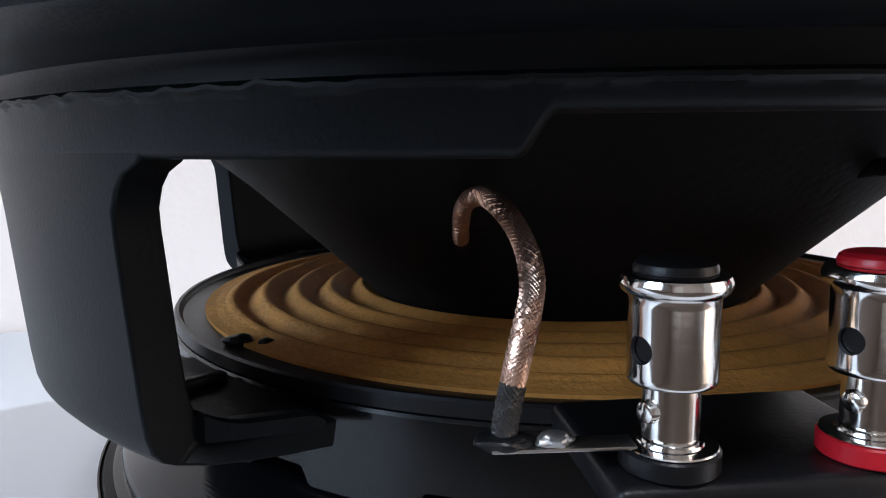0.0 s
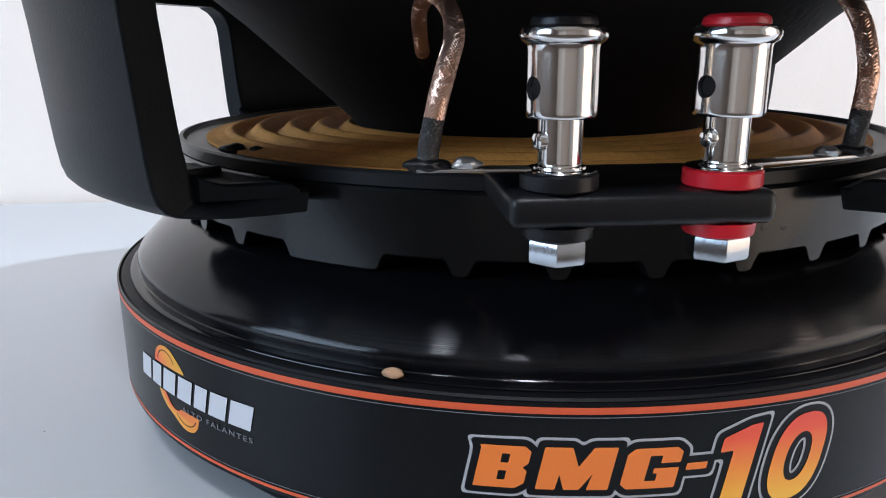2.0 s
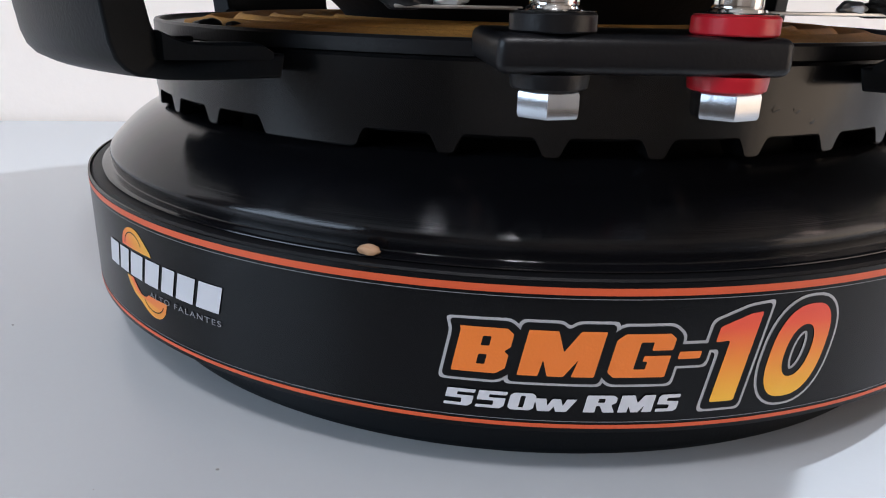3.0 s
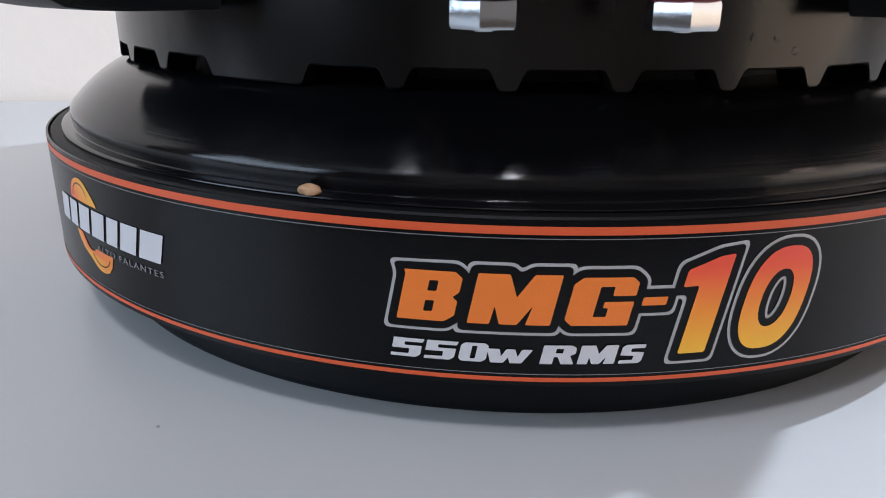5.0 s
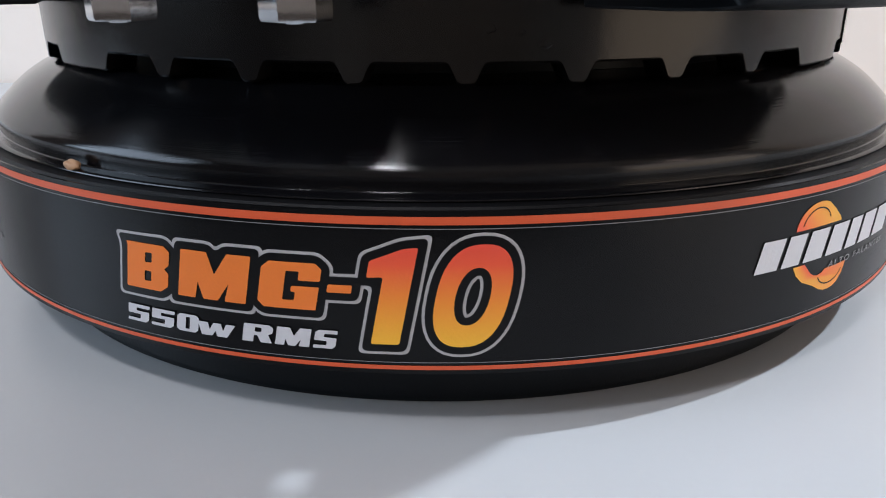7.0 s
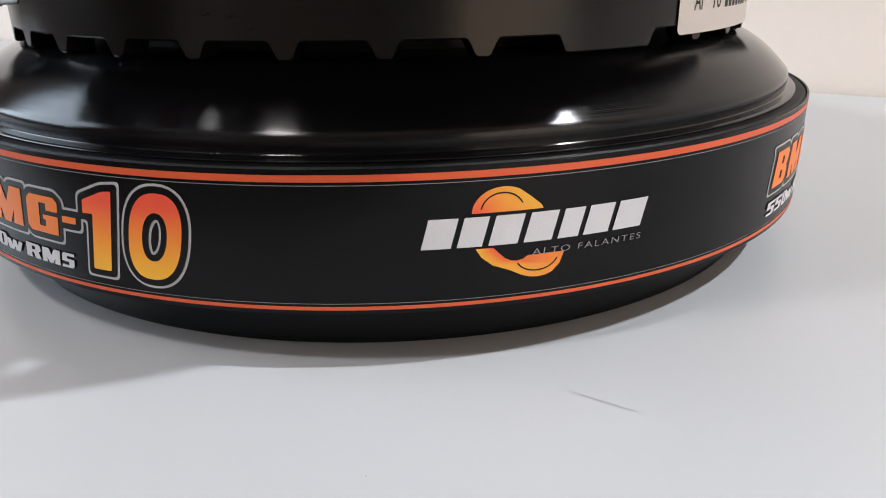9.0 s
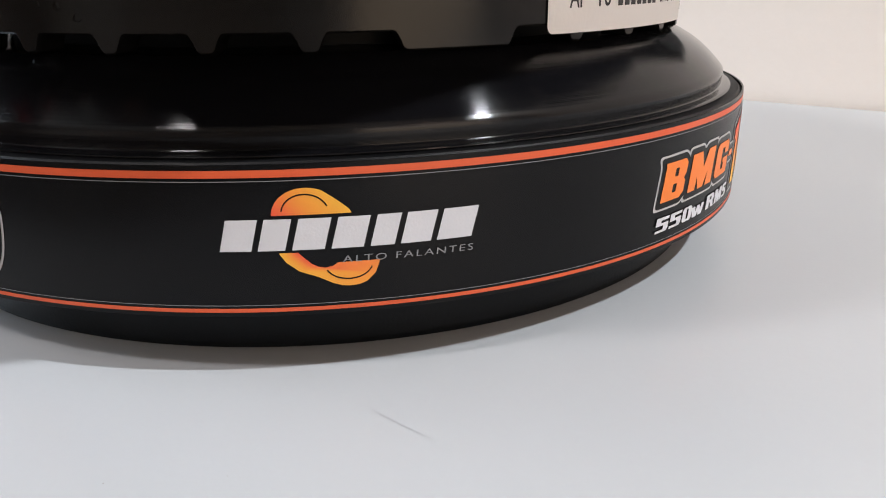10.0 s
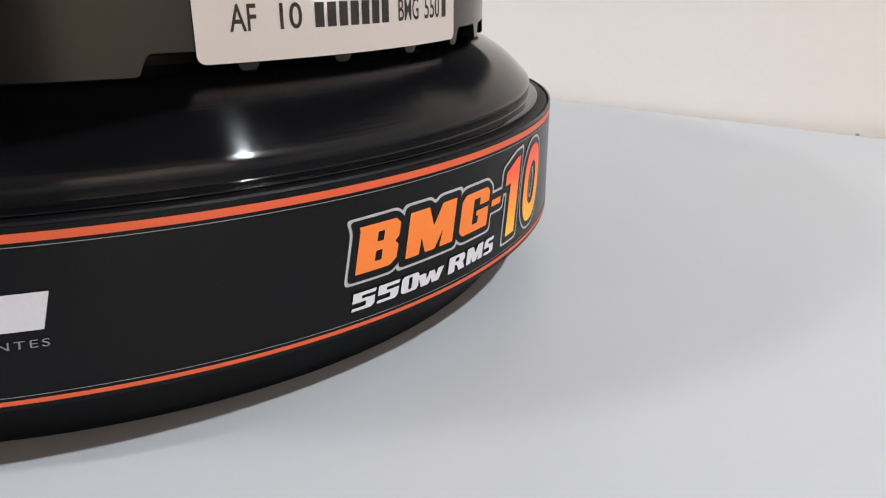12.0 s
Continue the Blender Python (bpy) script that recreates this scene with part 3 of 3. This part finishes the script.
def arm_mesh(half=10.0):
    """One arm of the basket: flat foot that spreads towards the hub, rounded bend, upright, widening into the rim."""
    outer = [(0.82, 0.538), (0.86, 0.5365), (0.90, 0.535), (0.95, 0.534), (0.985, 0.533), (1.020, 0.534), (1.045, 0.538), (1.064, 0.548), (1.077, 0.563), (1.084, 0.585), (1.089, 0.625), (1.095, 0.70), (1.102, 0.79), (1.1045, 0.825), (1.107, 0.853), (1.109, 0.878), (1.111, 0.895), (1.112, 0.907), (1.113, 0.93)]
    inner = [(0.82, 0.568), (0.86, 0.568), (0.89, 0.568), (0.93, 0.568), (0.955, 0.568), (0.975, 0.570), (0.99, 0.575), (1.003, 0.583), (1.013, 0.594), (1.019, 0.61), (1.025, 0.64), (1.032, 0.70), (1.040, 0.79), (1.0435, 0.825), (1.046, 0.853), (1.048, 0.878), (1.050, 0.895), (1.051, 0.907), (1.053, 0.93)]
    bm, cols, n = bmesh.new(), [], 12
    for (ro, zo), (ri, zi) in zip(outer, inner):
        q = min(1.0, max(0.0, (zo - 0.835) / 0.075))
        w = half + 4.2 * (1 - math.sqrt(1 - q * q)) + foot_spread(ro) * (zo < 0.56)
        loop = [(ro, zo, -w + 2 * w * i / n) for i in range(n + 1)] + [(ri, zi, w - 2 * w * i / n) for i in range(n + 1)]
        cols.append([bm.verts.new((U * r * math.cos(radians(a)), U * r * math.sin(radians(a)), U * z)) for r, z, a in loop])
    k = len(cols[0])
    for a, b in zip(cols, cols[1:]):
        for j in range(k):
            bm.faces.new((a[j], a[(j + 1) % k], b[(j + 1) % k], b[j]))
    bm.faces.new(cols[0][::-1])
    bm.faces.new(cols[-1])
    return bm


def rib_mesh(half, side):
    """A low rib along one edge of an arm's foot, rising into the bend of the arm."""
    bm, cols = bmesh.new(), []
    for i in range(13):
        r = 0.903 + 0.112 * i / 12
        edge = half + foot_spread(r) - 0.7
        top = 0.584 + 0.016 * max(0.0, (r - 0.975) / 0.04) ** 2 - 0.010 * max(0.0, 1 - i / 2) ** 2
        cols.append([bm.verts.new((U * r * math.cos(radians(side * a)), U * r * math.sin(radians(side * a)), U * z)) for a, z in ((edge - 2.6, 0.560), (edge - 2.3, top - 0.003), (edge - 1.8, top), (edge - 0.5, top), (edge, top - 0.004), (edge, 0.560))])
    for a, b in zip(cols, cols[1:]):
        for j in range(6):
            bm.faces.new((a[j], a[(j + 1) % 6], b[(j + 1) % 6], b[j]))
    bm.faces.new(cols[0][::-1])
    bm.faces.new(cols[-1])
    return bm


def make_arm(at, half):
    arm = part("arm", arm_mesh(half), M_CAST, speaker)
    bev = arm.modifiers.new("rounded", "BEVEL")
    bev.width, bev.segments, bev.limit_method, bev.angle_limit = U * 0.012, 3, "ANGLE", radians(50)
    arm.rotation_euler.z = radians(at)
    for side in (1, -1):
        part("rib", rib_mesh(half, side), M_CAST, arm)
    part("rib", block(0.862, 0.965, -0.012, 0.012, 0.560, 0.581, 0.004, 2), M_CAST, arm)


make_arm(-140.4, 10.0)
make_arm(-50.6, 10.0)
make_arm(39.4, 10.0)
make_arm(132.6, 11.0)


def rim_section(t):
    """The upper rim and flange; its lower edge is cut higher over the terminals, and the casting's seam is ragged."""
    s = min(1.0, max(0.0, (abs((t + 95 + 180) % 360 - 180) - 9.9) / 1.8))
    zb = 0.948 - 0.038 * (s * s * (3 - 2 * s))
    rag = 0.006 * noise.noise((t * 0.9, 1.7, 0)) * (1 if -155 < t < -112 else 0.15) + 0.0015 * noise.noise((t * 3.1, 4.2, 0))
    return [(1.055, zb), (1.104, zb), (1.1105, zb + 0.004), (1.114, zb + 0.010), (1.117, 0.964), (1.119, 0.970 + rag), (1.1245, 0.974 + rag), (1.1245, 0.978 + rag), (1.119, 0.982),
            (1.1185, 0.992), (1.119, 1.003), (1.122, 1.010), (1.130, 1.014), (1.20, 1.016), (1.295, 1.019), (1.306, 1.022), (1.310, 1.029), (1.310, 1.075), (1.303, 1.08), (1.15, 1.08), (1.13, 1.06), (1.062, 0.98)]


rim_thetas = sorted({float(k) for k in range(-180, 180)} | {round(-95 + sg * (9.9 + s), 2) for sg in (-1, 1) for s in (0, 0.2, 0.4, 0.6, 0.8, 1.0, 1.2, 1.4, 1.6, 1.8)} | {k + 0.5 for k in range(-150, -60)})


def make_rim():
    """The rim with eight screw holes through its flange."""
    holes = []
    for k in range(8):
        c = Vector((1.222 * math.cos(radians(-46.7 + 45 * k)), 1.222 * math.sin(radians(-46.7 + 45 * k)), 0))
        holes.append(sweep([U * (c + Vector((0, 0, 0.98))), U * (c + Vector((0, 0, 1.12)))], U * 0.040, 24))
    rim = drilled(ring_mesh(rim_thetas, rim_section), holes, "rim", M_CAST, speaker)
    tagged(rim, "black cast rim and mounting flange with screw holes")


make_rim()


def spider_profile():
    top = [(0.41, 0.600)]
    for i in range(101):
        r = 0.43 + 0.315 * i / 100
        top.append((r, 0.597 + 0.0115 * math.sin(2 * math.pi * (r - 0.43) / 0.072) * min(1, (r - 0.42) / 0.03, (0.75 - r) / 0.03)))
    top += [(0.765, 0.594), (0.785, 0.592)]
    return top + [(r, z - 0.006) for r, z in top[::-1]]


part("spider", lathe(spider_profile(), 160), M_SPIDER, speaker, "yellow-brown corrugated cloth spider")
part("spider_gasket", lathe([(0.770, 0.574), (0.845, 0.574), (0.845, 0.594), (0.842, 0.5985), (0.835, 0.5985), (0.831, 0.594), (0.828, 0.5875), (0.800, 0.5865), (0.792, 0.5865), (0.770, 0.5855)]), M_PLASTIC, speaker, "black ring round the spider with a raised lip")


def lump(name, x, y, z, a, b, c, seed, mat, parent, label=""):
    """An uneven drop of glue or solder."""
    bm = bmesh.new()
    bmesh.ops.create_icosphere(bm, subdivisions=3, radius=1)
    for v in bm.verts:
        k = 1 + 0.3 * noise.noise(v.co * 1.5 + Vector((seed, 1, 2)))
        v.co = (U * (x + a * v.co.x * k), U * (y + b * v.co.y * k), U * (z + c * v.co.z * k))
    return part(name, bm, mat, parent, label)


lump("glue_drop", -0.660, -0.425, 0.593, 0.026, 0.018, 0.012, 4, M_PLASTIC, speaker, "drop of black glue at the spider's edge")
lump("glue_drop", -0.612, -0.445, 0.594, 0.014, 0.012, 0.008, 7, M_PLASTIC, speaker, "drop of black glue at the spider's edge")
part("cone", lathe([(0.375, 0.50), (0.40, 0.565), (0.44, 0.615), (0.52, 0.69), (0.68, 0.835), (0.86, 0.98), (0.985, 1.065), (0.985, 1.073), (0.86, 0.988), (0.67, 0.84), (0.51, 0.70), (0.43, 0.625), (0.385, 0.575), (0.365, 0.50)]), M_CONE, speaker, "black paper cone")
roll = [(0.98 + 0.145 * i / 16, 1.066 + 0.05 * math.sin(math.pi * i / 16)) for i in range(17)]
part("surround", lathe(roll + [(1.15, 1.07), (1.15, 1.063)] + [(r, z - 0.008) for r, z in roll[::-1]]), M_FOAM, speaker)
cap = [(0.42 * math.sin(radians(a)) + 0.0001, 0.56 + 0.30 * math.cos(radians(a))) for a in range(0, 91, 6)]
part("dust_cap", lathe(cap + [(r * 0.985 + 0.0001, z - 0.006) for r, z in cap[::-1]]), M_CONE, speaker)

# ---- terminals ----
X1, X2, TY = -0.163, 0.041, -1.035
part("terminal_block", block(-0.229, 0.093, -1.081, -0.845, 0.5755, 0.617, 0.012, 4), M_PLASTIC, speaker, "black plastic terminal block")


def bore(x, y, z, radius, azimuth, length=0.05):
    d = Vector((math.cos(radians(azimuth)), math.sin(radians(azimuth)), 0))
    c = Vector((x, y, z))
    return sweep([U * (c + d * 0.012), U * (c + d * length)], U * radius, 24)


def hexagon(x, y, z0, z1, across, turn):
    bm = bmesh.new()
    c = 0.004
    rings = []
    for r, z in ((across / 2 * 1.09, z0), (across / 2 * 1.1547, z0 + c), (across / 2 * 1.1547, z1 - c), (across / 2 * 1.09, z1)):
        rings.append([bm.verts.new((U * (x + r * math.cos(radians(turn + 60 * i))), U * (y + r * math.sin(radians(turn + 60 * i))), U * z)) for i in range(6)])
    for a, b in zip(rings, rings[1:]):
        for i in range(6):
            bm.faces.new((a[i], a[(i + 1) % 6], b[(i + 1) % 6], b[i]))
    bm.faces.new(rings[0][::-1])
    bm.faces.new(rings[-1])
    return bm


def binding_post(x, mat, turn, azimuth, label):
    post = part("binding_post", turned_part([(0.001, 0.617), (0.012, 0.617), (0.012, 0.655), (0.001, 0.655)], x, TY), M_CHROME, speaker, label)
    part("stem", turned_part([(0.001, 0.6445), (0.0262, 0.6445), (0.0272, 0.6465), (0.0272, 0.704), (0.001, 0.704)], x, TY, 64), M_CHROME, post)
    barrel = drilled(turned_part([(0.001, 0.7015), (0.0395, 0.7015), (0.0415, 0.7035), (0.0420, 0.706), (0.0420, 0.780), (0.0430, 0.784), (0.0490, 0.788), (0.0512, 0.793), (0.0512, 0.797), (0.0490, 0.8025), (0.0430, 0.805), (0.001, 0.805)], x, TY, 64), [bore(x, TY, 0.736, 0.0135, azimuth)], "barrel", M_CHROME, post)
    d = Vector((math.cos(radians(azimuth)), math.sin(radians(azimuth)), 0))
    # Black plug put inside the bore to stand for its shade.
    part("bore_shade", sweep([U * (Vector((x, TY, 0.736)) + d * k) for k in (0.010, 0.034)], U * 0.0128, 24), M_PLASTIC, barrel, "black plug for the shade in the wire hole")
    pin = Vector((x, TY, 0.6755))
    part("clamp_pin", sweep([U * (pin + d * k) for k in (0.015, 0.030, 0.034, 0.0355)], U * 0.0115, 20, taper=lambda t: 1 if t < 0.4 else (0.85 if t < 0.9 else 0.5)), M_CHROME, post)
    part("cap", turned_part([(0.001, 0.8055), (0.0385, 0.8055), (0.0385, 0.809), (0.0370, 0.8135), (0.0330, 0.8165), (0.028, 0.8178), (0.001, 0.8185)], x, TY), mat, post)
    part("lug_ring", turned_part([(0.001, 0.6385), (0.0445, 0.6385), (0.0455, 0.6398), (0.0445, 0.6412), (0.032, 0.6420), (0.031, 0.6445), (0.001, 0.6445)], x, TY), M_CHROME, post)
    part("washer", turned_part([(0.001, 0.6175), (0.0455, 0.6175), (0.0475, 0.6195), (0.0475, 0.636), (0.0455, 0.638), (0.001, 0.638)], x, TY), mat, post)
    part("lower_washer", turned_part([(0.001, 0.5575), (0.0405, 0.5575), (0.0430, 0.5595), (0.0445, 0.571), (0.0445, 0.575), (0.001, 0.575)], x, TY), mat, post)
    part("nut", hexagon(x + 0.001, TY, 0.527, 0.557, 0.067, turn), M_ZINC, post, "bright zinc hexagon nut")
    part("stud", turned_part([(0.001, 0.5245), (0.013, 0.5245), (0.014, 0.526), (0.014, 0.529), (0.001, 0.529)], x, TY), M_ZINC, post)


binding_post(X1, M_PLASTIC, -104, 203, "chromed terminal with a black washer and cap")
binding_post(X2, M_RED, -97, 203, "chromed terminal with a red washer and cap")


def braid(knots, shaded, r=0.0118, strands=14, turns=8):
    """A braided lead: two sets of strands wound in opposite directions round a core; darker at its foot, its end
    coloured dark for shade.
    """
    path = spline(knots, 18)
    low, high, tail = bmesh.new(), bmesh.new(), bmesh.new()
    frames, up = [], Vector((0.3, 0.9, 0.2))
    for i, c in enumerate(path):
        d = (path[min(i + 1, len(path) - 1)] - path[max(i - 1, 0)]).normalized()
        s = d.cross(up).normalized()
        up = s.cross(d)
        frames.append((c, s, up))
    cut, end = next(i for i, c in enumerate(path) if c.z > U * 0.700), int(len(path) * shaded)
    for hand in (1, -1):
        for k in range(strands):
            pts = []
            for i, (c, s, u) in enumerate(frames):
                a = 2 * math.pi * (k / strands + hand * turns * i / len(frames))
                q = U * r * (0.86 + 0.07 * math.sin(2 * math.pi * strands * turns * i / len(frames) + k * math.pi))
                pts.append(c + q * (math.cos(a) * s + math.sin(a) * u))
            sweep(pts[:cut + 1], U * 0.0027, 5, low)
            sweep(pts[cut:end + 1], U * 0.0026, 5, high)
            sweep(pts[end:], U * 0.0026, 5, tail)
    return low, high, tail, sweep(path, U * r * 0.80, 12)


def lead(knots, shaded, post_x, foot):
    low, high, tail, core = braid(knots, shaded)
    wire = part("braided_lead", core, M_CORE, speaker, "copper braided lead to the cone", smooth=60)
    tagged(part("strand_weave", high, M_COPPER, wire, "bright copper strands", smooth=60), kind="stuff")
    # Far end coloured dark to stand for the shade under the rim.
    tagged(part("shaded_weave", tail, M_CONE, wire, "far strands coloured dark for shade", smooth=60), kind="stuff")
    tagged(part("foot_weave", low, M_DARK_STRAND, wire, "darker strands at the lead's foot", smooth=60), kind="stuff")
    a, b = Vector((post_x, TY, 0)), Vector((*foot, 0))
    way, long = (b - a).normalized(), (b - a).length
    strip = block(0.035, long + 0.012, -0.015, 0.015, 0.6392, 0.6432, 0.0015, 2)
    bmesh.ops.transform(strip, verts=strip.verts, matrix=Matrix.Translation(U * a) @ Matrix.Rotation(math.atan2(way.y, way.x), 4, "Z"))
    lug = part("solder_lug", strip, M_TIN, speaker, "tinned solder lug")
    lump("solder", foot[0], foot[1], 0.6465, 0.026, 0.019, 0.010, 3, M_PLASTIC, lug)
    bead = b - way * 0.047
    lump("solder_bead", bead.x, bead.y - 0.004, 0.6485, 0.018, 0.013, 0.008, 5, M_SOLDER, lug)


lead([(-0.322, -1.024, 0.641), (-0.317, -1.024, 0.675), (-0.307, -1.020, 0.721), (-0.295, -1.010, 0.761), (-0.284, -0.980, 0.790), (-0.280, -0.930, 0.816), (-0.284, -0.860, 0.841), (-0.295, -0.780, 0.856), (-0.304, -0.715, 0.850), (-0.307, -0.660, 0.832), (-0.302, -0.600, 0.803), (-0.296, -0.555, 0.778), (-0.285, -0.500, 0.752)], 0.93, X1, (-0.322, -1.026))
lead([(0.245, -0.972, 0.641), (0.247, -0.976, 0.675), (0.250, -0.978, 0.715), (0.255, -0.970, 0.756), (0.267, -0.930, 0.805), (0.276, -0.880, 0.842), (0.284, -0.825, 0.866), (0.286, -0.760, 0.880), (0.284, -0.700, 0.882), (0.280, -0.640, 0.874)], 0.66, X2, (0.245, -0.972))

# ---- paper sticker on the base ring ----


def sticker_outline(x0, x1, y0, y1, c=0.012):
    pts = []
    for cx, cy, a0 in ((x1 - c, y0 + c, -90), (x1 - c, y1 - c, 0), (x0 + c, y1 - c, 90), (x0 + c, y0 + c, 180)):
        pts += [(cx + c * math.cos(radians(a0 + 15 * i)), cy + c * math.sin(radians(a0 + 15 * i))) for i in range(7)]
    return pts


SR = 0.8535
sticker = print_part("sticker", wrapped(filled([sticker_outline(-20.3 * D * SR, 14.6 * D * SR, 0.4495, 0.566)]), 0, SR), M_PAPER, speaker, "white paper sticker printed in black")
for body, x0, x1 in (("AF", -17.2, -14.7), ("10", -12.4, -10.1), ("BMG", 2.5, 6.1), ("550", 7.3, 10.6)):
    print_part("sticker_lettering", wrapped(written(body, x0 * D * SR, x1 * D * SR, 0.489, 0.5235, bold=0.010), 0, SR + 0.0006), M_INK, sticker)
for x in [-8.7 + 1.43 * k for k in range(7)] + [11.2]:
    print_part("sticker_bar", wrapped(filled([[(x * D * SR, 0.489), ((x + 1.05) * D * SR, 0.489), ((x + 1.05) * D * SR, 0.5225), (x * D * SR, 0.5225)]]), 0, SR + 0.0006), M_INK, sticker)


# ---- a faint scratch and grit on the table ----
def make_scratch():
    bm = bmesh.new()
    pts = [(0.80 + 0.011 * i, -0.752 - 0.0006 * i) for i in range(11)]
    for side in (1, -1):
        for i, (x, y) in enumerate(pts):
            bm.verts.new((U * x, U * (y + side * 0.0014 * math.sin(math.pi * (i + 0.3) / 10.6)), 0.00012))
    bm.verts.ensure_lookup_table()
    for i in range(10):
        bm.faces.new((bm.verts[i], bm.verts[i + 11], bm.verts[i + 12], bm.verts[i + 1])).normal_update()
    ob = print_part("scratch", bm, M_SCRATCH, table_thing, "faint grey scratch")
    ob.location = Vector((0, 0, TABLE)) - table_thing.location


def make_grit():
    rng = random.Random(5)
    bm = bmesh.new()
    spots = [(1.20, 2.205, 0.010), (-1.115, -0.39, 0.0025), (-0.592, -0.912, 0.003)] + [(rng.uniform(-1.9, 2.2), rng.uniform(-1.5, -0.9), rng.uniform(0.0008, 0.0014)) for _ in range(14)]
    for x, y, r in spots:
        m = Matrix.Translation((U * x, U * y, U * r * 0.5)) @ Matrix.Diagonal((U * r, U * r * 0.8, U * r * 0.6, 1))
        bmesh.ops.create_icosphere(bm, subdivisions=1, radius=1, matrix=m)
    ob = tagged(part("grit", bm, M_DUST), "tiny grey specks of dust on the table", "dust", kind="stuff")
    ob.location = (0, 0, TABLE)


make_scratch()
make_grit()


# ---- a crumb of dried glue on the magnet's ledge ----
def make_crumb():
    bm = bmesh.new()
    bmesh.ops.create_icosphere(bm, subdivisions=3, radius=1)
    for v in bm.verts:
        w = 1 + 0.35 * noise.noise(v.co * 1.4 + Vector((5, 2, 1)))
        v.co = (U * 0.016 * v.co.x * w, U * 0.008 * v.co.y * w, U * 0.0085 * max(v.co.z, -0.6) * w)
    ob = tagged(part("glue_crumb", bm, M_GLUE), "tan crumb of dried glue on the magnet's ledge", "glue crumb")
    ob.matrix_world = Matrix.Translation(place(-0.366, -0.898, 0.5207)) @ pose(0, 0, 0, 0, 0, -22)


make_crumb()
